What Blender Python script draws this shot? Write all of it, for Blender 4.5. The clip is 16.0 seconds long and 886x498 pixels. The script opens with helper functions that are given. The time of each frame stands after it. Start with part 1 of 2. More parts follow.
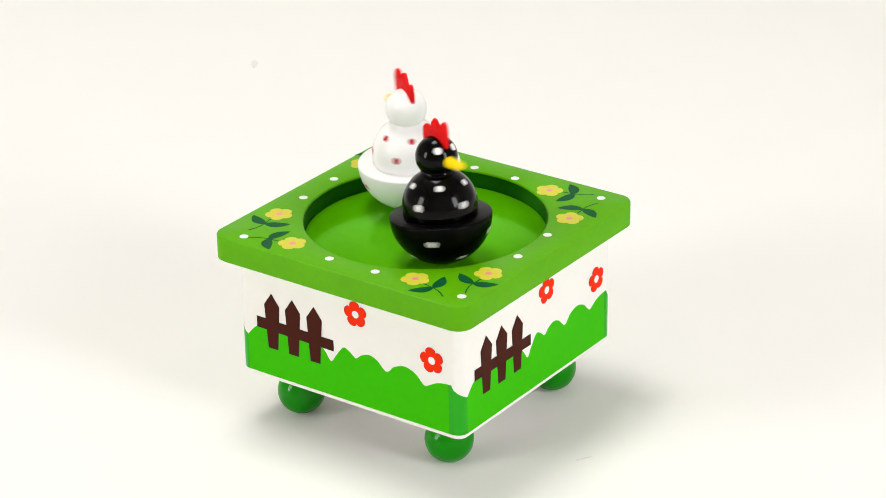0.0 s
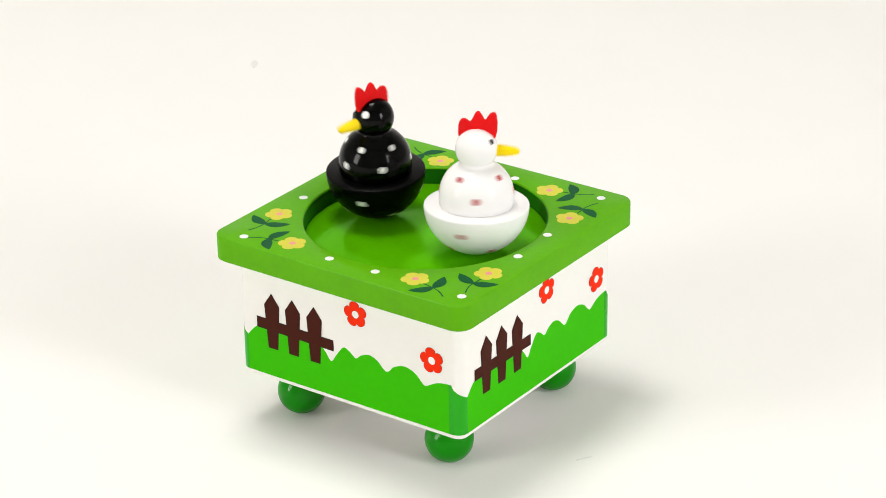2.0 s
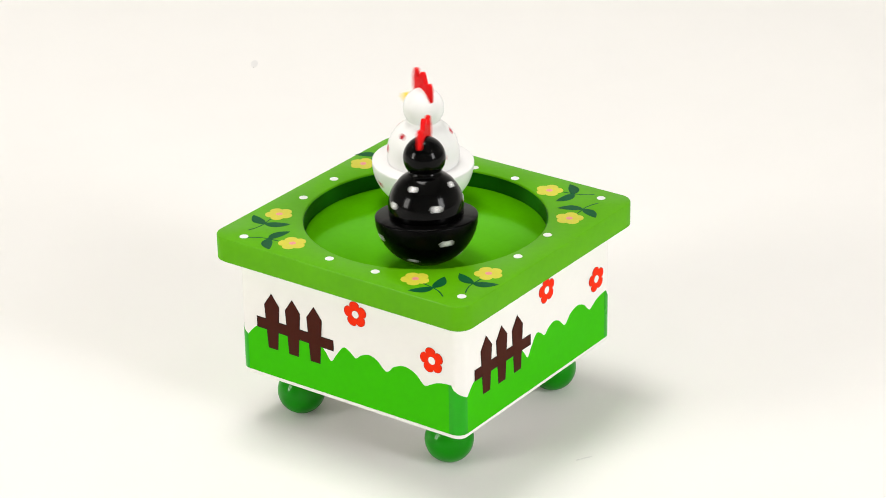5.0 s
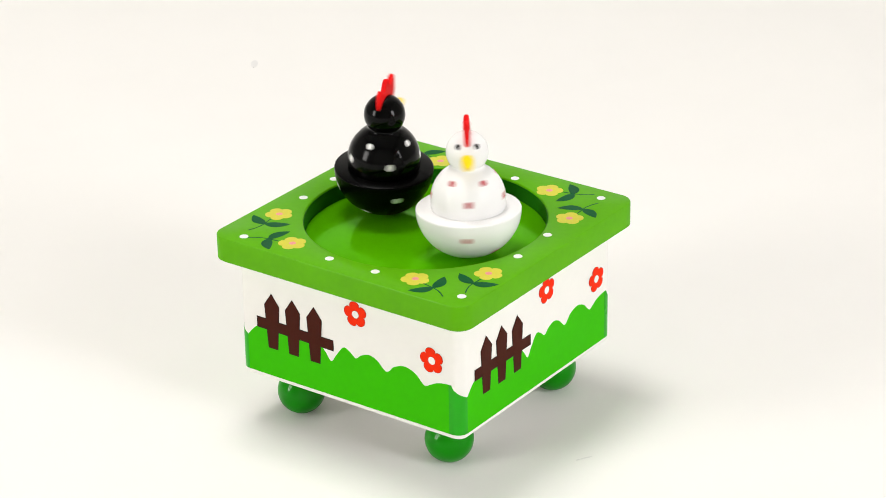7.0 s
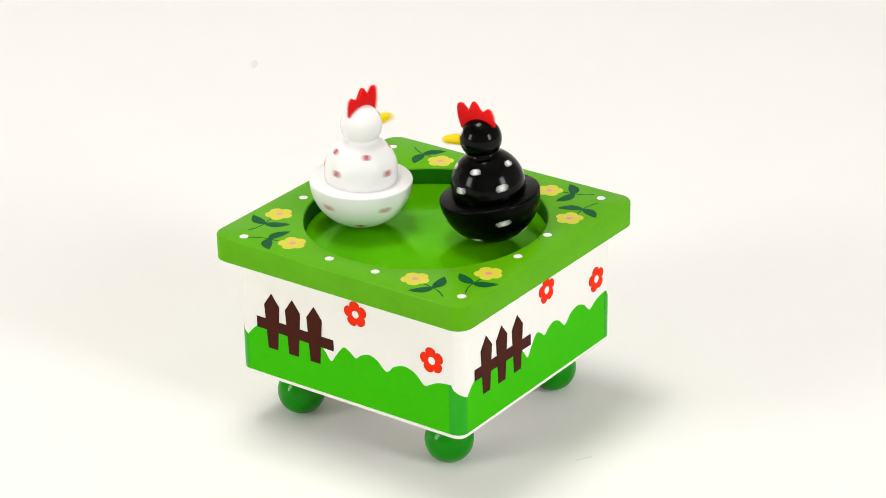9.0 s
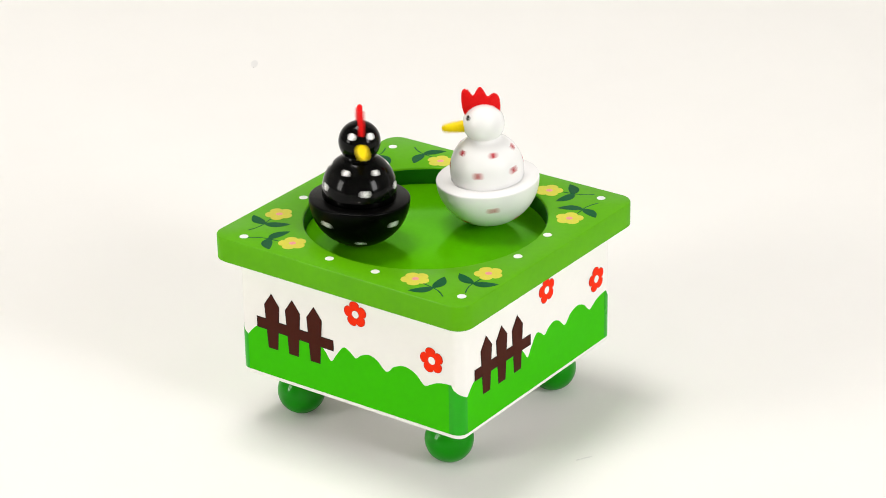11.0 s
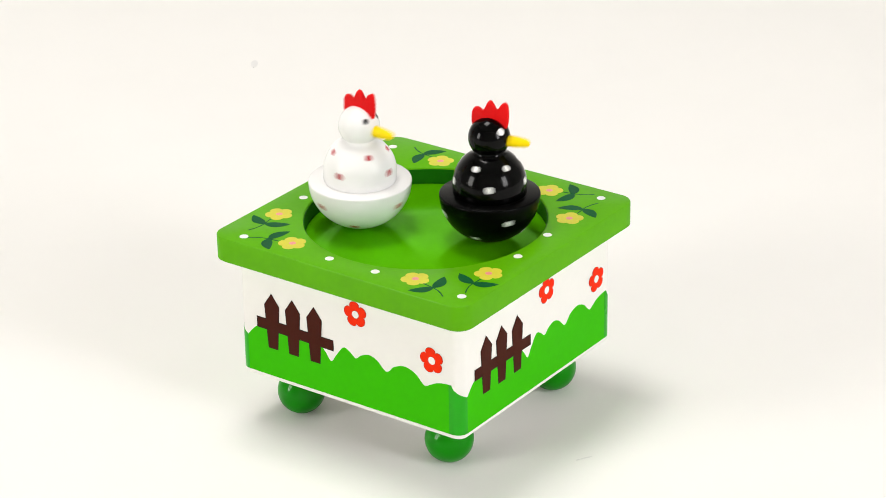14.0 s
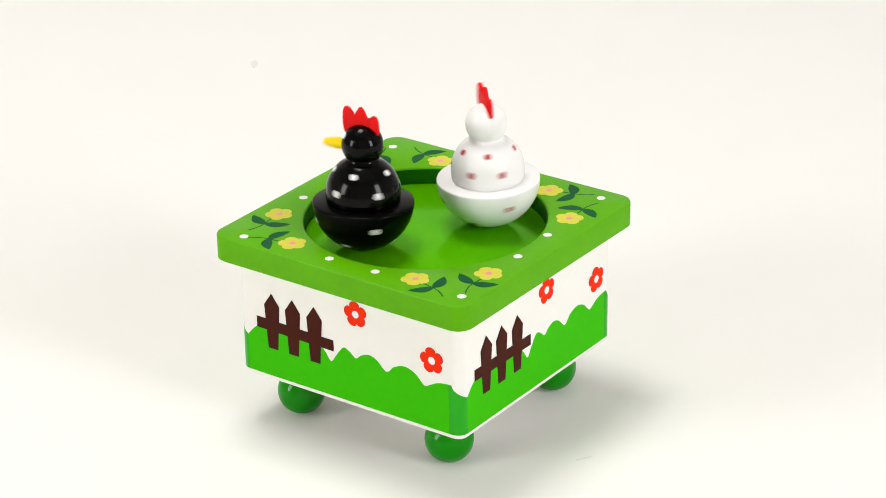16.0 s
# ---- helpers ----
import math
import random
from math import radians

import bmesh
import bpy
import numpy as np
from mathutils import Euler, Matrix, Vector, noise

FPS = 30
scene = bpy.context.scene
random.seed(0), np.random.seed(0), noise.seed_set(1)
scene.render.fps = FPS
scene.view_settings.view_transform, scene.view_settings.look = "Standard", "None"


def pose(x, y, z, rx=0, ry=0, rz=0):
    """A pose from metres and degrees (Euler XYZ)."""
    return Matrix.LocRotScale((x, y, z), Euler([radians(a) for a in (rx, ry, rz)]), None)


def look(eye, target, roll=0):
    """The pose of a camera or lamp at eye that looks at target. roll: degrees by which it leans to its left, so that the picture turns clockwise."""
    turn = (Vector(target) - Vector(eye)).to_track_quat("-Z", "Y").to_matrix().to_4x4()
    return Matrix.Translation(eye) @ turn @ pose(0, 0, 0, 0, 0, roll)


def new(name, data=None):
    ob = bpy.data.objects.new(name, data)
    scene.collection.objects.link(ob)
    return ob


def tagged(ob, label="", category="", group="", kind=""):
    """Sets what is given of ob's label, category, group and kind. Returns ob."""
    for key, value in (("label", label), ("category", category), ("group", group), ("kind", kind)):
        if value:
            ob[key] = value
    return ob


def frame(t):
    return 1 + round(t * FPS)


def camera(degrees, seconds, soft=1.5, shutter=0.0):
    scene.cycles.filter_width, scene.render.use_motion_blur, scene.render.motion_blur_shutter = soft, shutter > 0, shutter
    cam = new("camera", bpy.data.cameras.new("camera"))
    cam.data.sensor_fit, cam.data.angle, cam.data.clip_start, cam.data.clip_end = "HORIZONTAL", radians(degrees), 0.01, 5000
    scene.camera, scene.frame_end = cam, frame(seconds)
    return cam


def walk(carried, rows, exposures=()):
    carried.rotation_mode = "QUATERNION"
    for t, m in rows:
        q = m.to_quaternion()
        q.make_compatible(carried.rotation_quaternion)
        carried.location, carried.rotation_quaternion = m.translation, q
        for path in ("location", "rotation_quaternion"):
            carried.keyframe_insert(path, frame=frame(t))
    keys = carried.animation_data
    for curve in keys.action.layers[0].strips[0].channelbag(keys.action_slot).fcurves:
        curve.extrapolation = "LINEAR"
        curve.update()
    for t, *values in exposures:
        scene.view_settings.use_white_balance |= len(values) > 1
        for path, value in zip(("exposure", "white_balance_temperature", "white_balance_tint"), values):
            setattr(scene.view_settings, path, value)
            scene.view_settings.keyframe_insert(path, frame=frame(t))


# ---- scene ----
AZ = -54.06          # the camera's side of the toy, degrees
Z0 = 0.0039
cam = camera(18.16, 16.0, soft=0.6, shutter=0.3)
EYE = (0.53712, -0.73069, 0.48881 - Z0)
AIM = (-0.0014, 0.01222, 0.06 - Z0)
walk(cam, [(0.0, look(EYE, AIM, -1.006)), (16.0, look(EYE, AIM, -1.006))], exposures=[(0.0, 0.0), (16.0, 0.0)])

# ---- light: a dim grey studio with softboxes ----
world = bpy.data.worlds.new("studio_air")
scene.world = world
world.use_nodes = True
world.node_tree.nodes["Background"].inputs[0].default_value = (0.9, 0.95, 1.0, 1)
world.node_tree.nodes["Background"].inputs[1].default_value = 0.05


def softbox(name, eye, target, sx, sy, watts, colour):
    data = bpy.data.lights.new(name, "AREA")
    data.shape, data.size, data.size_y, data.energy, data.color = "RECTANGLE", sx, sy, watts, colour
    ob = new(name, data)
    ob.matrix_basis = look(eye, target)
    return ob


def around(side, dist, height):
    """A place at that angle from the camera's side (to the right is positive), distance and height."""
    a = radians(AZ + side)
    return (dist * math.cos(a), dist * math.sin(a), height)


softbox("softbox_back", around(-140, 0.26, 1.32), (0, 0, 0.03), 0.42, 0.42, 9.1, (0.985, 0.955, 0.93))
softbox("softbox_left", around(-64, 1.50, 0.52), (0, 0, 0.05), 0.40, 0.68, 11.6, (0.99, 0.968, 0.935))
softbox("softbox_right", around(50, 1.42, 0.58), (0, 0, 0.05), 0.38, 0.68, 13.2, (0.99, 0.98, 0.99))


# ---- materials ----
def srgb(r, g, b):
    return tuple(((c / 255 + 0.055) / 1.055) ** 2.4 if c > 10 else c / 255 / 12.92 for c in (r, g, b))


def paint(name, colour, rough=0.3, coat=0.3, grain=0.06, scale=400.0, bump=0.02, spec=0.35, coat_rough=0.1, pearl=0.0):
    """Painted wood: a colour with faint mottling at two scales and a fine relief."""
    m = bpy.data.materials.new(name)
    m.use_nodes = True
    nt = m.node_tree
    b = nt.nodes["Principled BSDF"]
    co = nt.nodes.new("ShaderNodeTexCoord")
    fine, broad = nt.nodes.new("ShaderNodeTexNoise"), nt.nodes.new("ShaderNodeTexNoise")
    fine.inputs["Scale"].default_value, broad.inputs["Scale"].default_value = scale, scale / 9
    fine.inputs["Detail"].default_value = broad.inputs["Detail"].default_value = 4
    add = nt.nodes.new("ShaderNodeMath")
    add.operation = "ADD"
    for i, n in enumerate((fine, broad)):
        nt.links.new(co.outputs["Object"], n.inputs["Vector"])
        nt.links.new(n.outputs["Fac"], add.inputs[i])
    ramp = nt.nodes.new("ShaderNodeMapRange")
    ramp.inputs["From Min"].default_value, ramp.inputs["From Max"].default_value = 0.6, 1.4
    ramp.inputs["To Min"].default_value, ramp.inputs["To Max"].default_value = 1 - grain, 1 + grain
    nt.links.new(add.outputs[0], ramp.inputs[0])
    mix = nt.nodes.new("ShaderNodeVectorMath")
    mix.operation = "SCALE"
    mix.inputs[0].default_value = colour
    nt.links.new(ramp.outputs[0], mix.inputs["Scale"])
    nt.links.new(mix.outputs[0], b.inputs["Base Color"])
    rr = nt.nodes.new("ShaderNodeMapRange")
    rr.inputs["From Min"].default_value, rr.inputs["From Max"].default_value = 0.3, 0.7
    rr.inputs["To Min"].default_value, rr.inputs["To Max"].default_value = rough * 0.85, rough * 1.2
    nt.links.new(broad.outputs["Fac"], rr.inputs[0])
    nt.links.new(rr.outputs[0], b.inputs["Roughness"])
    b.inputs["Coat Weight"].default_value = coat
    b.inputs["Coat Roughness"].default_value = coat_rough
    b.inputs["Specular IOR Level"].default_value = spec
    b.inputs["Metallic"].default_value = pearl
    bp = nt.nodes.new("ShaderNodeBump")
    bp.inputs["Strength"].default_value, bp.inputs["Distance"].default_value = bump, 0.001
    nt.links.new(fine.outputs["Fac"], bp.inputs["Height"])
    nt.links.new(bp.outputs[0], b.inputs["Normal"])
    return m


GREEN_TOP = paint("green_top_paint", (0.100, 0.385, 0.0006), 0.5, 0.22, 0.06, 500, 0.03, 0.03, 0.24)
GREEN_RECESS = paint("green_recess_lacquer", (0.105, 0.50, 0.0005), 0.16, 0.0, 0.05, 500, 0.008, 0.0, 0.10, 0.34)
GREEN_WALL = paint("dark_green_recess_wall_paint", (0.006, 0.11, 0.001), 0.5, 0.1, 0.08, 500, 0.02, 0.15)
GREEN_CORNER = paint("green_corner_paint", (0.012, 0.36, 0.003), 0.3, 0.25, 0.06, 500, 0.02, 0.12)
GREEN_HEDGE = paint("green_hedge_print", (0.040, 0.47, 0.0003), 0.5, 0.03, 0.04, 500, 0.02, 0.03)
GREEN_FOOT = paint("green_foot_lacquer", (0.004, 0.225, 0.0006), 0.3, 0.28, 0.06, 300, 0.02, 0.05, 0.06)
LEAF = paint("dark_green_leaf_print", (0.002, 0.088, 0.024), 0.5, 0.08, 0.08, 700, 0.02, 0.05, 0.25)
YELLOW_PRINT = paint("yellow_flower_print", (0.62, 0.58, 0.050), 0.5, 0.3, 0.06, 700, 0.02, 0.05, 0.25)
PINK_PRINT = paint("pink_print", (0.76, 0.27, 0.24), 0.45, 0.3, 0.05, 700, 0.02, 0.2, 0.22)
WHITE_PRINT = paint("white_print", (0.82, 0.82, 0.78), 0.45, 0.2, 0.03, 700, 0.02, 0.2)
WHITE_BODY = paint("cream_white_box_paint", (0.83, 0.815, 0.775), 0.5, 0.05, 0.015, 300, 0.02, 0.1)
RED_PRINT = paint("red_flower_print", (0.86, 0.026, 0.003), 0.5, 0.02, 0.05, 700, 0.02, 0.04)
OUTLINE = paint("dark_red_outline_print", (0.16, 0.02, 0.015), 0.45, 0.1, 0.05, 700, 0.02, 0.15)
BROWN = paint("brown_fence_print", (0.056, 0.011, 0.006), 0.5, 0.02, 0.10, 600, 0.02, 0.04)
BROWN_EDGE = paint("dark_fence_outline_print", (0.010, 0.006, 0.005), 0.45, 0.1, 0.05, 600, 0.02, 0.15)
BLACK = paint("black_lacquer", (0.0008, 0.0008, 0.0008), 0.13, 0.0, 0.2, 300, 0.012, 0.13)
BLACK_SATIN = paint("black_satin_lacquer", (0.0009, 0.0009, 0.0009), 0.28, 0.0, 0.2, 300, 0.015, 0.055)
WHITE_HEN = paint("white_lacquer", (0.83, 0.825, 0.815), 0.24, 0.0, 0.02, 300, 0.015, 0.18)
RED_FELT = paint("red_comb_paint", (0.70, 0.003, 0.004), 0.6, 0.0, 0.08, 900, 0.12, 0.15)
BEAK = paint("yellow_beak_paint", (0.90, 0.66, 0.003), 0.4, 0.05, 0.06, 700, 0.02, 0.1)
SPOT_RED = paint("dark_red_spot_paint", (0.43, 0.007, 0.020), 0.4, 0.1, 0.05, 900)
SPOT_WHITE = paint("white_spot_paint", (0.86, 0.86, 0.84), 0.4, 0.1, 0.03, 900)
EYE_BLACK = paint("black_eye_paint", (0.006, 0.006, 0.006), 0.25, 0.2, 0.05, 900)
PAPER = paint("white_backdrop_paper", (0.86, 0.85, 0.825), 0.8, 0.0, 0.008, 30, 0.01, 0.1)
WALL = paint("grey_studio_wall_paint", (0.79, 0.78, 0.75), 0.8, 0.0, 0.04, 8, 0.02)
SMUDGE = paint("grey_smudge", (0.76, 0.755, 0.74), 0.8, 0.0, 0.05, 500, 0.0)


# ---- building helpers ----
def part(name, bm, material, parent, label="", sharp=35.0):
    """Links a bmesh as one mesh object under parent (or at top level)."""
    bmesh.ops.recalc_face_normals(bm, faces=bm.faces)
    for f in bm.faces:
        f.smooth = True
    for e in bm.edges:
        if len(e.link_faces) == 2 and e.calc_face_angle(0) > radians(sharp):
            e.smooth = False
    me = bpy.data.meshes.new(name)
    bm.to_mesh(me)
    bm.free()
    me.materials.append(material)
    ob = new(name, me)
    ob.parent = parent
    if label:
        tagged(ob, label)
    return ob


def again(ob, m, parent):
    """Another part on the same mesh, at the pose m in its parent's space."""
    o = new(ob.name, ob.data)
    o.parent = parent
    o.matrix_basis = m
    if "label" in ob:
        o["label"] = ob["label"]
    return o


def rings(bm, loops, cap_first=True, cap_last=True):
    """Joins closed loops of equal length, one after the other."""
    rows = [[bm.verts.new(p) for p in loop] for loop in loops]
    n = len(rows[0])
    for a, b in zip(rows, rows[1:]):
        for i in range(n):
            bm.faces.new((a[i], a[(i + 1) % n], b[(i + 1) % n], b[i]))
    if cap_first:
        bm.faces.new(rows[0][::-1])
    if cap_last:
        bm.faces.new(rows[-1])
    return rows


def lathe(profile, n=64):
    """A turned shape from (radius, height) rows, closed at both ends."""
    bm = bmesh.new()
    loops = [[(r * math.cos(2 * math.pi * i / n), r * math.sin(2 * math.pi * i / n), z) for i in range(n)] for r, z in profile]
    rings(bm, loops)
    return bm


def rounded_square(h, r, arc=8, side=14):
    """Points of a square with rounded corners, counterclockwise from the +x side's lower end."""
    pts = []
    for k in range(4):
        turn = Matrix.Rotation(k * math.pi / 2, 2)
        for i in range(side):
            pts.append(turn @ Vector((h, -(h - r) + 2 * (h - r) * i / side)))
        for i in range(arc):
            a = math.pi / 2 * i / arc
            pts.append(turn @ Vector((h - r + r * math.cos(a), h - r + r * math.sin(a))))
    return pts


def plate(outline, thick):
    """A thin flat print with this outline, z from 0 to thick."""
    bm = bmesh.new()
    rings(bm, [[(x, y, 0) for x, y in outline], [(x, y, thick) for x, y in outline]])
    return bm


def disc(r, thick, n=28):
    return plate([(r * math.cos(2 * math.pi * i / n), r * math.sin(2 * math.pi * i / n)) for i in range(n)], thick)


def petals(r, thick, n=90, lobes=5, depth=0.30):
    """A blossom of round petals with notches between them."""
    out = []
    for i in range(n):
        a = 2 * math.pi * i / n
        k = r * (1 - depth + depth * abs(math.cos(lobes * a / 2)) ** 0.55)
        out.append((k * math.cos(a), k * math.sin(a)))
    return plate(out, thick)


def strip(points, width, thick):
    """A painted line along the points."""
    pts = [Vector(p) for p in points]
    left, right = [], []
    for i, p in enumerate(pts):
        d = (pts[min(i + 1, len(pts) - 1)] - pts[max(i - 1, 0)]).normalized()
        n = Vector((-d.y, d.x)) * width / 2
        left.append(p + n)
        right.append(p - n)
    return plate([tuple(v) for v in right + left[::-1]], thick)


def leaf(tip, width, thick, bend=0.15):
    """A pointed leaf from the origin to its tip."""
    t = Vector(tip)
    n = Vector((-t.y, t.x)).normalized()
    one, two = [], []
    for i in range(13):
        s = i / 12
        mid = t * s + n * t.length * bend * math.sin(math.pi * s)
        w = width / 2 * math.sin(math.pi * s ** 0.8) ** 0.8 if 0 < i < 12 else 0.00004
        one.append(mid - n * w)
        two.append(mid + n * w)
    return plate([tuple(v) for v in one + two[::-1]], thick)


# ---- the studio ----
def setting():
    # one paper sheet, the floor that sweeps up behind the toy
    bm = bmesh.new()
    prof = [(-1.9, 0.0), (-0.5, 0.0), (0.3, 0.0), (0.75, 0.0)]
    prof += [(0.75 + 0.5 * math.sin(a), 0.5 - 0.5 * math.cos(a)) for a in [math.pi / 2 * i / 16 for i in range(1, 17)]]
    prof += [(1.25, 2.3)]
    rows = [[bm.verts.new((x, y, z)) for x in (-1.9, -0.6, 0, 0.6, 1.9)] for y, z in prof]
    for a, b in zip(rows, rows[1:]):
        for i in range(4):
            bm.faces.new((a[i], a[i + 1], b[i + 1], b[i]))
    ob = part("backdrop", bm, PAPER, None)
    ob.matrix_basis = pose(0, 0, 0, 0, 0, AZ + 90)
    tagged(ob, "seamless white paper backdrop sweeping up behind the toy", "backdrop", kind="structure")
    oval = [(0.0048 * math.cos(a), 0.0017 * math.sin(a)) for a in [math.pi * k / 12 for k in range(24)]]
    mark = part("paper_mark", plate(oval, 0.0001), SMUDGE, ob, "small grey smudge on the paper")
    mark.matrix_basis = pose(0, 0, 0.0001, 0, 0, -AZ - 90) @ pose(-0.2705, 0.2308, 0, 0, 0, AZ)
    mark = part("paper_mark", strip([(0.0705, -0.0087), (0.0721, -0.0056), (0.0736, -0.0032)], 0.0005, 0.0001), SMUDGE, ob, "faint crease in the paper")
    mark.matrix_basis = pose(0, 0, 0.0001, 0, 0, -AZ - 90)
    # the studio's walls and ceiling, out of view
    for name, x, y, z, sx, sy, sz in (("wall_north", 0, 2.05, 1.2, 4.2, 0.1, 2.5), ("wall_south", 0, -2.05, 1.2, 4.2, 0.1, 2.5),
                                      ("wall_east", 2.05, 0, 1.2, 0.1, 4.0, 2.5), ("wall_west", -2.05, 0, 1.2, 0.1, 4.0, 2.5),
                                      ("ceiling", 0, 0, 2.5, 4.2, 4.2, 0.1), ("floor", 0, 0, -0.06, 4.2, 4.2, 0.1)):
        bm = bmesh.new()
        bmesh.ops.create_cube(bm, size=1, matrix=Matrix.Diagonal((sx, sy, sz, 1)))
        w = part(name, bm, WALL, None)
        w.matrix_basis = Matrix.Rotation(radians(AZ), 4, "Z") @ pose(x, y, z)
        tagged(w, "plain grey painted studio " + name.split("_")[0], "studio " + name.split("_")[0], kind="structure")


# ---- the music box ----
TOP, PLATE_T, HALF = 0.0743, 0.0095, 0.055
HOLE_R, HOLE_D = 0.0440, 0.0063
BODY_HALF, BODY_Z, BODY_R = 0.0488, 0.0193, 0.0039
PRINT_Z = 0.0204      # the prints' heights are counted from here
THIN = 0.00004
DEEP = 0.9866         # the box is a little less deep than wide
BODY_X, BODY_Y = 0.0002, 0.0003
BODY_POSE = pose(BODY_X, BODY_Y - BODY_HALF * (1 - DEEP), 0) @ Matrix.Diagonal((1, DEEP, 1, 1))


def hedge_height(u):
    """Height in mm of the hedge's wavy top, u mm along a side."""
    knots = [(3.9, 14.6), (6.0, 17.0), (8.5, 19.0), (20, 19.0), (30, 18.9), (36.5, 19.5), (39.2, 17.0), (41.6, 14.1), (44, 17.3), (47.3, 21.2), (50, 20.3),
             (52.6, 18.4), (55, 20.2), (58.7, 21.4), (62, 20.2), (66.0, 17.0), (69.3, 19.8), (74, 21.3), (78.5, 19.9), (82.4, 16.4),
             (85, 17.5), (88.2, 19.0), (93.0, 19.7), (97.6, 19.5)]
    for i in range(len(knots) - 1):
        (a, p), (b, q) = knots[i], knots[i + 1]
        if a <= u <= b:
            (a0, p0), (b1, q1) = knots[max(i - 1, 0)], knots[min(i + 2, len(knots) - 1)]
            s, w = (u - a) / (b - a), b - a
            m0, m1 = (q - p0) / (b - a0) * w, (q1 - p) / (b1 - a) * w
            return (2 * s ** 3 - 3 * s * s + 1) * p + (s ** 3 - 2 * s * s + s) * m0 + (3 * s * s - 2 * s ** 3) * q + (s ** 3 - s * s) * m1
    return knots[-1][1]


def picket_fence(box, m):
    """Three pointed pickets on a rail, printed flat."""
    rail_edge = part("fence", plate([(8.3e-3, 18.7e-3), (42.9e-3, 18.4e-3), (42.9e-3, 22.7e-3), (8.3e-3, 23.1e-3)], THIN * 1.2), BROWN_EDGE, box, "brown painted picket fence motif")
    rail_edge.matrix_basis = m
    part("rail", plate([(8.6e-3, 19.0e-3), (42.6e-3, 18.7e-3), (42.6e-3, 22.4e-3), (8.6e-3, 22.8e-3)], THIN * 1.7), BROWN, rail_edge)
    for x in (15.5e-3, 24.9e-3, 34.6e-3):
        def shape(e):
            return [(x - 2.3e-3 + e, 11.6e-3 + e), (x + 2.1e-3 - e, 11.6e-3 + e), (x + 3.4e-3 - e, 29.0e-3), (x - 0.1e-3, 33.6e-3 - 1.5 * e), (x - 3.5e-3 + e, 28.7e-3)]
        part("picket_outline", plate(shape(0), THIN * 1.4), BROWN_EDGE, rail_edge)
        part("picket", plate(shape(0.25e-3), THIN * 2.0), BROWN, rail_edge)


def red_flower(box, m):
    f = part("red_flower", petals(5.0e-3, THIN * 1.2), OUTLINE, box, "red five-petalled flower motif with white centre")
    f.matrix_basis = m
    part("petals", petals(4.86e-3, THIN * 1.7), RED_PRINT, f)
    part("flower_outline", disc(1.56e-3, THIN * 2.0), OUTLINE, f)
    part("flower_centre", disc(1.45e-3, THIN * 2.4), WHITE_PRINT, f)


def yellow_flower(box, m, flip):
    """A yellow blossom with two leaves and a stem, printed flat; local -y is the way to the corner."""
    f = part("yellow_flower", petals(5.1e-3, THIN * 2, 90, 5, 0.27), YELLOW_PRINT, box, "yellow printed flower with dark green leaves")
    f.matrix_basis = m
    part("flower_centre", disc(1.25e-3, THIN * 2.6, 20), PINK_PRINT, f)
    stem = [(flip * x * 1e-3, y * 1e-3) for x, y in ((0.3, -4.0), (0.2, -7.0), (0.0, -9.5), (0.2, -12.0), (0.9, -14.4), (2.0, -16.8))]
    part("stem", strip(stem, 0.45e-3, THIN * 1.3), LEAF, f)
    for tip, bend in (((-8.4e-3 * flip, 4.1e-3), 0.07 * flip), ((7.7e-3 * flip, 4.3e-3), -0.07 * flip)):
        lf = part("leaf", leaf(tip, 4.0e-3, THIN * 1.6, bend), LEAF, f)
        lf.matrix_basis = pose(0, -9.6e-3, 0)


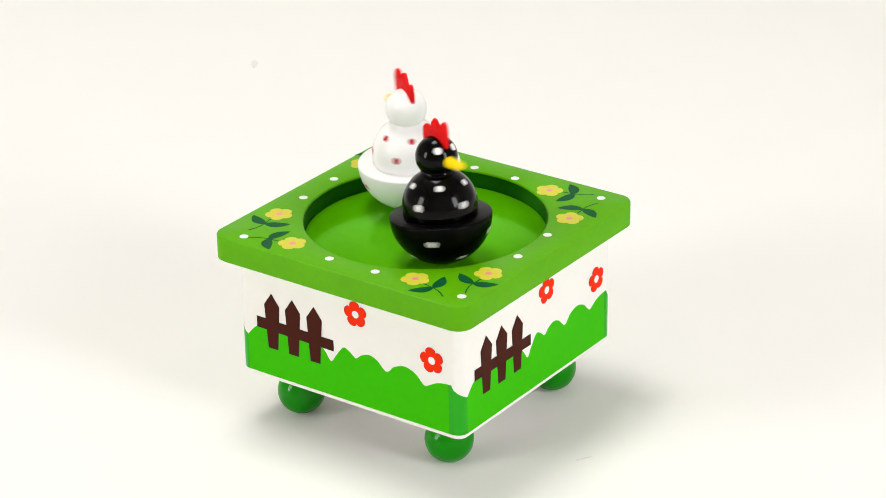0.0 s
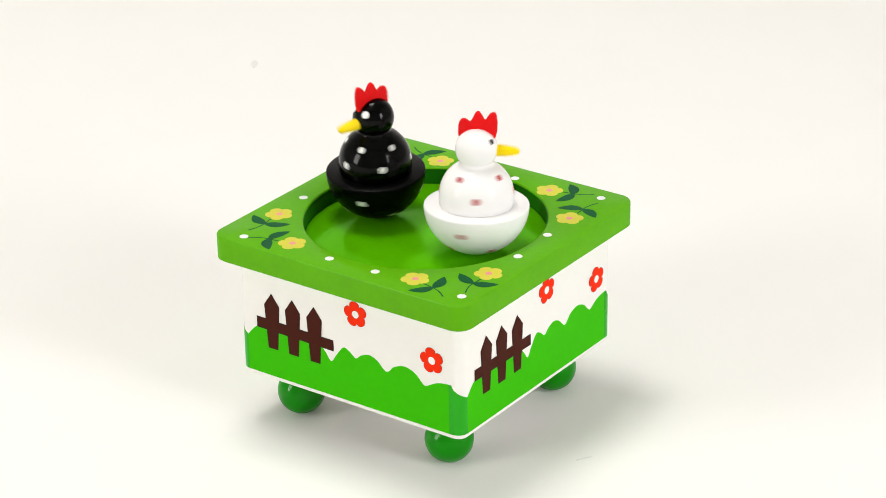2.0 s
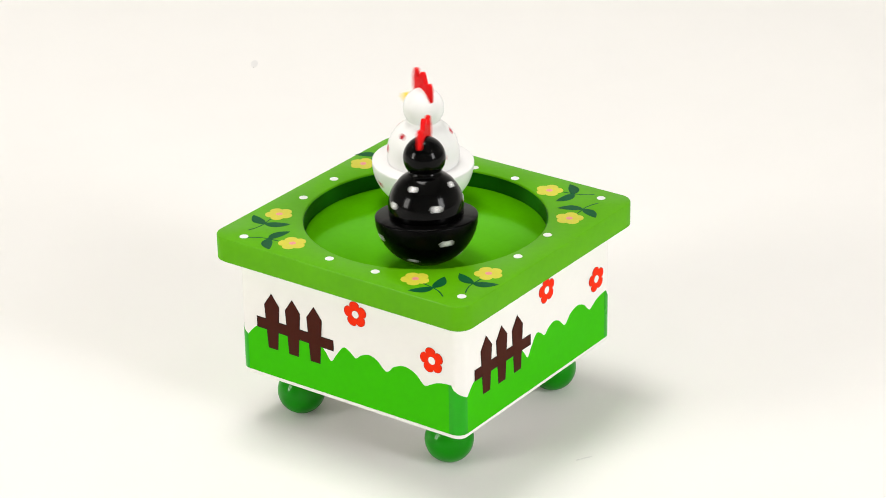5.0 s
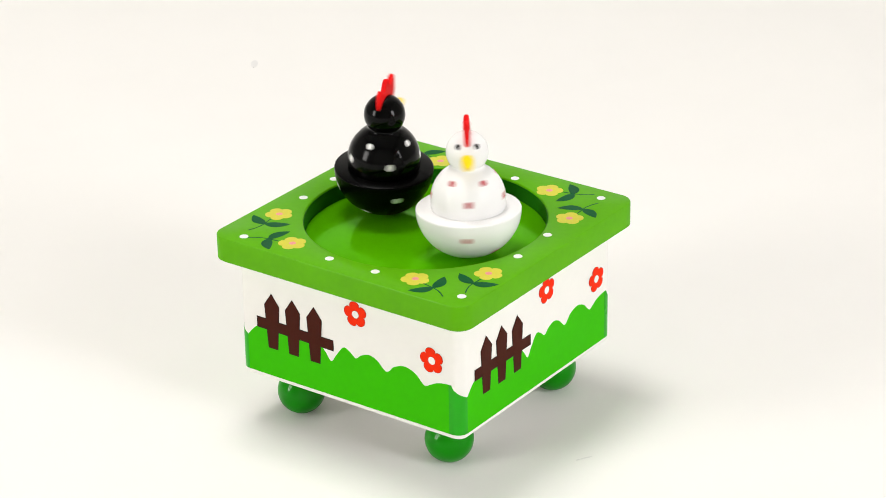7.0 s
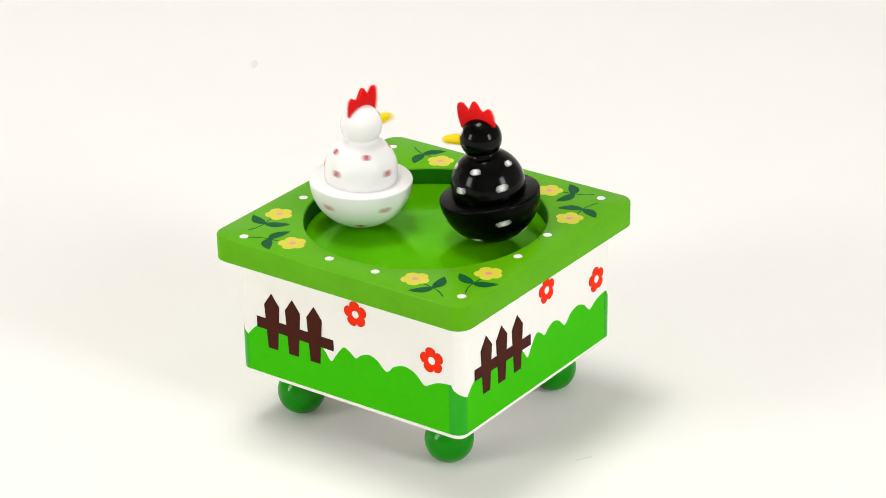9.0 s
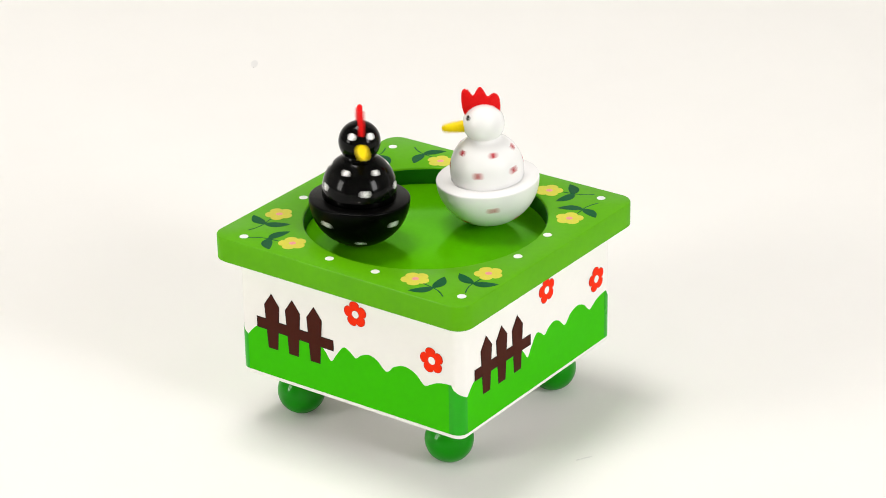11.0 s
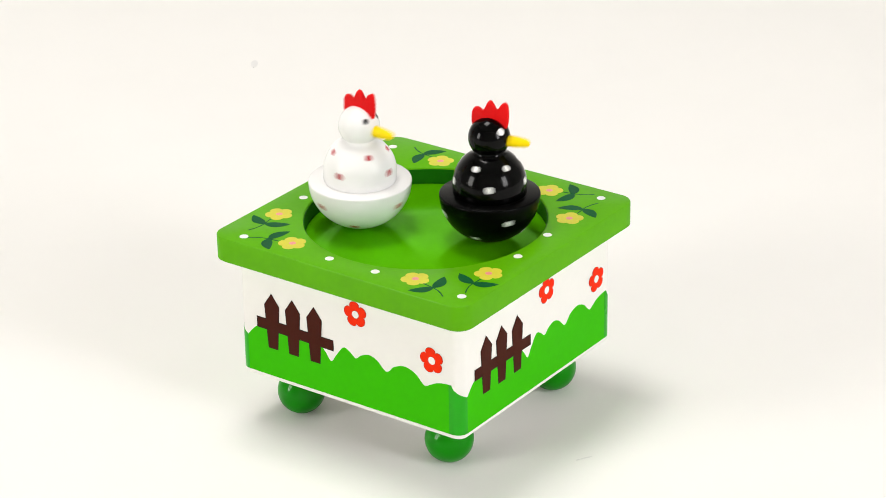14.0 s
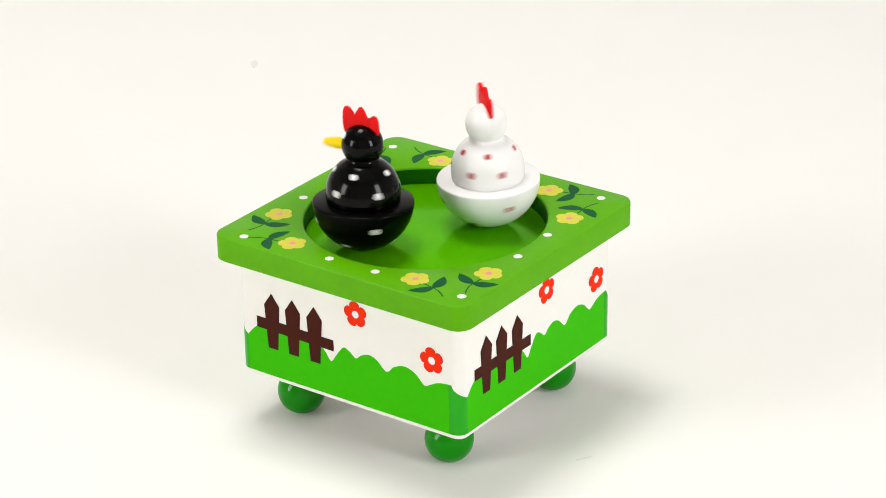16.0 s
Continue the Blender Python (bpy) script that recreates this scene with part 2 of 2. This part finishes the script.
def music_box():
    box = new("music_box")
    tagged(box, "square wooden music box with green top, white sides and ball feet", "music box")
    # top plate with the round recess
    bm = bmesh.new()
    outer = rounded_square(HALF, 0.0062)
    ang = [math.atan2(p.y, p.x) for p in outer]

    def inset(d):
        return [tuple(p) for p in rounded_square(HALF - d, 0.0062 - d)]

    def circle(r, z):
        return [(r * math.cos(a), r * math.sin(a), z) for a in ang]
    b = 0.0005
    low = TOP - PLATE_T
    loops = [[(x, y, low) for x, y in inset(b)], [(x, y, low + b) for x, y in inset(0)], [(x, y, TOP - b) for x, y in inset(0)],
             [(x, y, TOP - b * 0.3) for x, y in inset(b * 0.3)], [(x, y, TOP) for x, y in inset(b)],
             circle(HOLE_R + 0.0006, TOP), circle(HOLE_R + 0.0002, TOP - 0.0002), circle(HOLE_R, TOP - 0.0006), circle(HOLE_R, TOP - HOLE_D - 0.0008), circle(HOLE_R * 0.5, TOP - HOLE_D - 0.0008)]
    rings(bm, loops)
    part("top_plate", bm, GREEN_TOP, box, "green painted square top with a round recess", 40)
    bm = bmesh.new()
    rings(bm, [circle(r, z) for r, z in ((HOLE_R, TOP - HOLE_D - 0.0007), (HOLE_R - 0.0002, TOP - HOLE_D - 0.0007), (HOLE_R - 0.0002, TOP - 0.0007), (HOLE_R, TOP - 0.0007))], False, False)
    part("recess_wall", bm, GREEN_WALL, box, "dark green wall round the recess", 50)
    part("turntable", lathe([(HOLE_R - 0.0006, TOP - HOLE_D - 0.0007), (HOLE_R - 0.0004, TOP - HOLE_D - 0.0005), (HOLE_R - 0.0004, TOP - HOLE_D - 0.0002), (HOLE_R - 0.0007, TOP - HOLE_D), (0.01, TOP - HOLE_D)], 120),
         GREEN_RECESS, box, "glossy green round floor of the recess", 50)
    # body and base board
    bm = bmesh.new()
    sq = rounded_square(BODY_HALF, BODY_R)
    rings(bm, [[(p.x, p.y, BODY_Z + 0.0014) for p in sq], [(p.x, p.y, low - 0.0001) for p in sq]])
    body = part("body", bm, WHITE_BODY, box, "cream white wooden sides")
    body.matrix_basis = BODY_POSE
    bm = bmesh.new()
    rings(bm, [[(p.x, p.y, z) for p in rounded_square(BODY_HALF + d, BODY_R + d)] for d, z in
               ((-0.0004, BODY_Z), (0.0001, BODY_Z + 0.0005), (0.0001, BODY_Z + 0.0014), (-0.0003, BODY_Z + 0.00145))])
    part("base_board", bm, WHITE_BODY, box).matrix_basis = BODY_POSE
    # the hedge runs round all sides
    bm = bmesh.new()
    d = 0.00008
    ring = rounded_square(BODY_HALF + d, BODY_R + d, 8, 160)
    n_side = 168
    loops = [[], [], []]
    for i, p in enumerate(ring):
        # distance along this side, from its start in mm
        k = i // n_side
        local = Matrix.Rotation(-k * math.pi / 2, 2) @ p
        u = (local.y + BODY_HALF) * 1000
        bend = max(i % n_side - 160, 0) / 8
        v = 19.6 - 5.0 * bend ** 0.6 if bend else hedge_height(min(max(u, 3.9), 97.6))
        z = PRINT_Z + v / 1000
        loops[0].append((p.x, p.y, BODY_Z + 0.0016))
        loops[1].append((p.x, p.y, z))
        q = p * (1 - 2 * d / p.length)
        loops[2].append((q.x, q.y, z))
    rings(bm, loops, False, False)
    part("hedge", bm, GREEN_HEDGE, box, "bright green wavy hedge painted round the sides", 50).matrix_basis = BODY_POSE
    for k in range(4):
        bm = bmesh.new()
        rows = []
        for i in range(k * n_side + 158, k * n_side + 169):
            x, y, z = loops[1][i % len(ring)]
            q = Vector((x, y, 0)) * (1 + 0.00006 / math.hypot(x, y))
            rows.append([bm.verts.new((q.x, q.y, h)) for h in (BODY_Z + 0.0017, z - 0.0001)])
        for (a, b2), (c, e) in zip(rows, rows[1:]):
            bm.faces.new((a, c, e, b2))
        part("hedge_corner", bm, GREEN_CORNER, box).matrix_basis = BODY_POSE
    # prints on the four sides: local x along the side, y up
    for k in range(4):
        side = pose(BODY_X, BODY_Y - (2 * BODY_HALF * (1 - DEEP) if k == 2 else 0), 0) @ Matrix.Rotation(k * math.pi / 2, 4, "Z") @ pose(-BODY_HALF, -BODY_HALF - d, PRINT_Z, 90, 0, 0)
        picket_fence(box, side)
        red_flower(box, side @ pose(0.0531, 0.0357, 0, 0, 0, 98))
        red_flower(box, side @ pose(0.0857, 0.0270, 0, 0, 0, 100))
    # prints on the top, set down by hand a little askew: dots in mm
    dot = None
    for x, y in ((-43.4, -49.8), (-6.9, -47.6), (12.7, -47.2), (48.7, -46.6), (46.7, -9.8), (45.4, 10.7),
                 (44.0, 48.0), (7.8, 45.6), (-10.4, 45.6), (-46.8, -11.4), (-47.8, 8.2), (-47.8, 44.9)):
        here = pose(x / 1000, y / 1000, TOP)
        if dot is None:
            dot = part("white_dot", disc(1.58e-3, THIN * 2), WHITE_PRINT, box)
            dot.matrix_basis = here
        else:
            again(dot, here, box)
    # blossoms in mm, each with the turn of its stem
    for x, y, turn, flip in ((46.1, -26.8, 0, 1), (44.1, 26.8, 182, -1), (27.6, -44.2, 76, -1), (-25.5, -44.8, -80, 1),
                             (24.5, 43.4, 104, 1), (-24.6, 43.6, -102, -1), (-45.0, -27.8, 5, -1), (-47.4, 25.6, 180, 1)):
        yellow_flower(box, pose(x / 1000, y / 1000, TOP, 0, 0, turn), flip)
    # turned ball feet
    ball = [(0.0088 * math.sin(a), 0.0088 - 0.0088 * math.cos(a)) for a in [math.pi * (0.02 + 0.85 * i / 24) for i in range(25)]]
    ball += [(0.0035, BODY_Z + 0.0006)]
    foot = part("foot", lathe(ball, 48), GREEN_FOOT, box, "dark green lacquered wooden ball foot")
    foot.matrix_basis = pose(0.0327, -0.0330, 0)
    for x, y in ((-0.0334, -0.0334), (0.0330, 0.0327), (-0.0330, 0.0327)):
        again(foot, pose(x, y, 0), box)
    return box


# ---- the hens ----
DOME_R, HEAD_R = 0.0133, 0.0075
RIM_Z, HEAD_Z = 0.0177, 0.0389


def on_ball(r, az, el, centre, name, spot_r, material, hen, oval=1.0, squash=1.0):
    """A small painted spot, bent to a ball of radius r, squashed upright."""
    n = Vector((math.cos(radians(el)) * math.cos(radians(az)), math.cos(radians(el)) * math.sin(radians(az)), math.sin(radians(el))))
    t = Vector((-n.y, n.x, 0)).normalized()
    b = n.cross(t)
    bm = bmesh.new()
    loops = []
    for k, lift in ((1.0, -0.00005), (0.96, 0.00006), (0.5, 0.0001), (0.02, 0.0001)):
        row = []
        for i in range(16):
            a = 2 * math.pi * i / 16
            d = (n + (t * math.cos(a) * oval + b * math.sin(a)) * (k * spot_r / r)).normalized()
            p = d * (r + lift)
            row.append(Vector(centre) + Vector((p.x, p.y, p.z * squash)))
        loops.append(row)
    rings(bm, loops, False, True)
    return part(name, bm, material, hen)


def comb_outline():
    """The comb from the side: local x forward, y up, metres from the head's centre."""
    pts = [(-6.2, 4.2), (-6.4, 6.4), (-6.3, 8.8), (-5.9, 10.2), (-5.2, 11.1), (-4.4, 11.3), (-3.6, 10.9), (-2.7, 10.2), (-1.9, 10.3), (-1.2, 11.7), (-0.5, 13.2), (0.3, 14.1), (1.1, 13.9),
           (1.9, 12.7), (2.7, 11.2), (3.5, 10.9), (4.2, 12.1), (5.0, 13.3), (5.9, 13.8), (6.7, 13.5), (7.2, 12.2), (7.4, 9.8), (7.3, 7.0), (6.7, 4.4), (6.1, 4.0), (5.3, 4.4), (3.6, 5.8), (0.0, 6.8), (-3.6, 5.6), (-5.5, 4.1)]
    return [(x * 1e-3, y * 1e-3) for x, y in pts]


def hen_figure(name, lacquer, bowl_lacquer, spot, eye, label, BOWL_R, eye_r, upper, lower, bowl_upper, bowl_lower):
    """A turned hen; the last four are the ways of the spots round breast and bowl, degrees from the beak."""
    hen = new(name)
    tagged(hen, label, "toy hen", "spinning hens")
    # half-ball bottom with a flat rim
    prof = [(BOWL_R * math.sin(a), RIM_Z - RIM_Z * math.cos(a)) for a in [math.pi / 2 * (0.03 + 0.95 * i / 24) for i in range(25)]]
    prof += [(BOWL_R, RIM_Z - 0.0002), (BOWL_R - 0.0001, RIM_Z + 0.0001), (BOWL_R - 0.0004, RIM_Z + 0.0003), (DOME_R - 0.002, RIM_Z + 0.0003)]
    part("bowl", lathe(prof, 72), bowl_lacquer, hen, "half-ball bottom", 50)
    cz = RIM_Z + 0.0037
    dome = [(DOME_R - 0.0003, RIM_Z + 0.0002), (DOME_R - 0.0001, RIM_Z + 0.0006), (DOME_R, RIM_Z + 0.0025)]
    dome += [(DOME_R * math.cos(a), cz + DOME_R * math.sin(a)) for a in [radians(60 * i / 22) for i in range(23)]]
    dome += [(0.0062, RIM_Z + 0.01565), (0.0060, RIM_Z + 0.0160), (0.0059, RIM_Z + 0.0165), (0.0059, HEAD_Z - 0.0042)]
    part("breast", lathe(dome, 64), lacquer, hen, "domed breast", 50)
    ball = [(HEAD_R * math.sin(a), HEAD_Z - HEAD_R * math.cos(a) * 1.0) for a in [math.pi * (0.17 + 0.825 * i / 28) for i in range(29)]]
    head = part("head", lathe(ball, 48), lacquer, hen, "ball head", 50)
    # comb: a flat cut piece with rounded edges
    bm = bmesh.new()
    out = comb_outline()
    cx, cy = 0.0003, 0.009

    def inner(k):
        return [(cx + (x - cx) * k, cy + (y - cy) * k) for x, y in out]
    rings(bm, [[(x, y, z) for x, y in inner(k)] for k, z in ((0.93, -0.00085), (1.0, -0.0004), (1.0, 0.0004), (0.93, 0.00085))])
    comb = part("comb", bm, RED_FELT, hen, "red three-lobed comb", 60)
    comb.matrix_basis = pose(0, 0, HEAD_Z - 0.0003, 90, 0, 0)
    # beak: a tapered rounded peg
    beak = [(0.0021, 0.0), (0.0021, 0.002), (0.00195, 0.004), (0.0017, 0.006), (0.0014, 0.0076), (0.0010, 0.0084), (0.0003, 0.0087)]
    bk = part("beak", lathe(beak, 24), BEAK, hen, "yellow wooden beak", 60)
    bk.matrix_basis = pose(HEAD_R * 0.86, 0, HEAD_Z - 0.0006, 0, 92, 0)
    for s in (-1, 1):
        on_ball(HEAD_R, 31 * s, 30, (0, 0, HEAD_Z), "eye", eye_r, eye, hen)
    c = (0, 0, cz)
    for az in upper:
        on_ball(DOME_R, az, 41, c, "spot", 0.0012, spot, hen)
    for az in lower:
        on_ball(DOME_R, az, 10, c, "spot", 0.0013, spot, hen)
    for az in bowl_upper:
        on_ball(BOWL_R, az, -18, (0, 0, RIM_Z), "spot", 0.0013, spot, hen, 1.0, RIM_Z / BOWL_R)
    for az in bowl_lower:
        on_ball(BOWL_R, az, -47, (0, 0, RIM_Z), "spot", 0.0013, spot, hen, 1.0, RIM_Z / BOWL_R)
    return hen


# ---- the dance ----
# each hen's way round the recess, degrees from the camera's side
BLACK_WAY = [(0, 14), (0.5, -20), (1, -58), (1.5, -98), (2, -133.5), (2.5, -168.5), (3, -208), (3.5, -246), (4, -285), (6.5, -467.7), (7, -503), (7.5, -537.5),
             (8, -576), (8.5, -610), (9, -645.2), (11.5, -828.3), (12, -865.5), (12.5, -902), (13, -936), (13.5, -968), (14, -1004), (14.5, -1038), (15, -1073), (15.5, -1109),
             (16, -1143)]
WHITE_WAY = [(0, 193), (0.5, 157), (1, 119), (1.5, 85.8), (2, 49.5), (2.5, 12.5), (3, -27), (3.5, -64), (4, -109), (6.5, -284.7), (7, -320), (7.5, -358.5),
             (8, -397), (8.5, -433), (9, -471.2), (11.5, -645.3), (12, -685.5), (12.5, -722), (13, -755), (13.5, -792), (14, -829), (14.5, -859), (15, -896), (15.5, -930),
             (16, -972)]
# the way each beak points, degrees from the camera's side, counterclockwise
BLACK_TURN = [(0, 37), (0.2, -222), (0.5, -625), (0.8, -1045), (1, -1303), (1.2, -1560), (1.5, -1959), (1.8, -2345), (2, -2575), (2.2, -2820), (2.5, -3176),
              (2.8, -3570), (3, -3831), (3.2, -4070), (3.5, -4411), (3.8, -4840), (4, -5081), (4.2, -5320), (6.5, -8185), (6.8, -8595), (7, -8843), (7.2, -9085),
              (7.5, -9430), (7.8, -9811), (8, -10046), (8.2, -10272), (8.5, -10631), (8.8, -11039), (9, -11275), (9.2, -11508), (11.5, -14274), (11.8, -14683),
              (12, -14930), (12.2, -15188), (12.5, -15515), (12.8, -15876), (13, -16096), (13.2, -16300), (13.5, -16608), (13.8, -16978), (14, -17210),
              (14.2, -17440), (14.5, -17734), (14.8, -18111), (15, -18384), (15.2, -18632), (15.5, -18937), (15.8, -19312), (16, -19553)]
WHITE_TURN = [(0, 206), (0.2, -42), (0.3, -158), (0.5, -452), (0.8, -818), (1, -1075), (1.2, -1328), (1.5, -1715), (1.8, -2160), (2, -2435), (2.2, -2695), (2.5, -3103),
              (2.8, -3595), (3, -3880), (3.2, -4150), (3.5, -4532), (3.8, -4990), (4, -5282), (4.2, -5560), (6.5, -8643), (6.8, -9080), (7, -9360), (7.2, -9640),
              (7.5, -10005), (7.8, -10462), (8, -10730), (8.2, -11004), (8.5, -11381), (8.8, -11811), (9, -12106), (9.2, -12386), (11.5, -15532), (11.8, -15975),
              (12, -16281), (12.2, -16566), (12.5, -16954), (12.8, -17377), (13, -17640), (13.2, -17928), (13.5, -18317), (13.8, -18757), (14, -19026),
              (14.2, -19319), (14.5, -19674), (14.8, -20108), (15, -20355), (15.2, -20609), (15.5, -20999), (15.8, -21478), (16, -21763)]


def between(rows, t):
    for (a, p), (b, q) in zip(rows, rows[1:]):
        if t <= b:
            return p + (q - p) * (t - a) / (b - a)
    return rows[-1][1]


# how far each hen tips to the camera's right as it wobbles, degrees
BLACK_TIP = [(0, -3), (0.5, 5.6), (1, 3.7), (1.5, 3.0), (2, -0.8), (2.5, 1.1), (3, -1.1), (3.5, -5), (4, -6.7), (6.5, 8), (7, 2), (7.5, -4.7), (8, -2.2), (8.5, 0.8), (9, -7.8),
             (11.5, 3.9), (12, -0.3), (12.5, 0), (13, -1.7), (13.5, -7.8), (14, 0), (14.5, -6.4), (15, -1.1), (15.5, 2.8), (16, 0.8)]
WHITE_TIP = [(0, -1.4), (0.5, 1.7), (1, -0.6), (1.5, -0.6), (2, 0.6), (2.5, -1.1), (3, 1.1), (3.5, 1.7), (4, 3.3), (6.5, -1.1), (7, -0.6), (7.5, -1.7), (8, 1.4), (8.5, 2.8), (9, 1.7),
             (11.5, -4.5), (12, -3.1), (12.5, -0.6), (13, 3.3), (13.5, 1.1), (14, 0.6), (14.5, -1.1), (15, -1.4), (15.5, 1.4), (16, -1.4)]


def dance_rows(turns, tips, ways, orbit, inward):
    """inward: how far the hen leans to the middle of the recess, degrees, along the line of sight."""
    rows = []
    for i in range(16 * FPS + 1):
        t = i / FPS
        x, y, _ = around(between(ways, t), between(orbit, t), 0)
        turn = AZ + between(turns, t)
        # tipped about the middle of the round bottom, so that it stays on the floor
        back = inward * math.cos(radians(between(ways, t)))
        lean = pose(0, 0, 0, 0, 0, AZ) @ pose(0, 0, 0, -between(tips, t), -back, 0) @ pose(0, 0, 0, 0, 0, -AZ)
        rows.append((t, pose(x - 0.0003, y - 0.0002, TOP - HOLE_D + RIM_Z) @ lean @ pose(0, 0, 0, 0, 0, turn) @ pose(0, 0, -RIM_Z)))
    return rows


def motions():
    # the black hen runs a little closer to the middle at 1.5 s
    walk(black_hen, dance_rows(BLACK_TURN, BLACK_TIP, BLACK_WAY, [(0, 0.0241), (1.1, 0.0241), (1.5, 0.0233), (1.9, 0.0241), (16, 0.0241)], 5.5))
    walk(white_hen, dance_rows(WHITE_TURN, WHITE_TIP, WHITE_WAY, [(0, 0.0243), (16, 0.0243)], 2.5))


setting()
music_box()
black_hen = hen_figure("black_hen", BLACK, BLACK_SATIN, SPOT_WHITE, SPOT_WHITE, "glossy black wooden hen with white spots and red comb", 0.0181, 0.0014,
                       (28, 95, 172, 260, 325), (3, 68, 138, 213, 288),
                       (38, 128, 220, 311), (83, 173, 264, 355))
white_hen = hen_figure("white_hen", WHITE_HEN, WHITE_HEN, SPOT_RED, EYE_BLACK, "glossy white wooden hen with dark red spots and red comb", 0.0187, 0.0011,
                       (32, 103, 163, 238, 326), (0, 73, 135, 185, 273),
                       (357, 92, 186, 256), (46, 135, 226, 297))
motions()
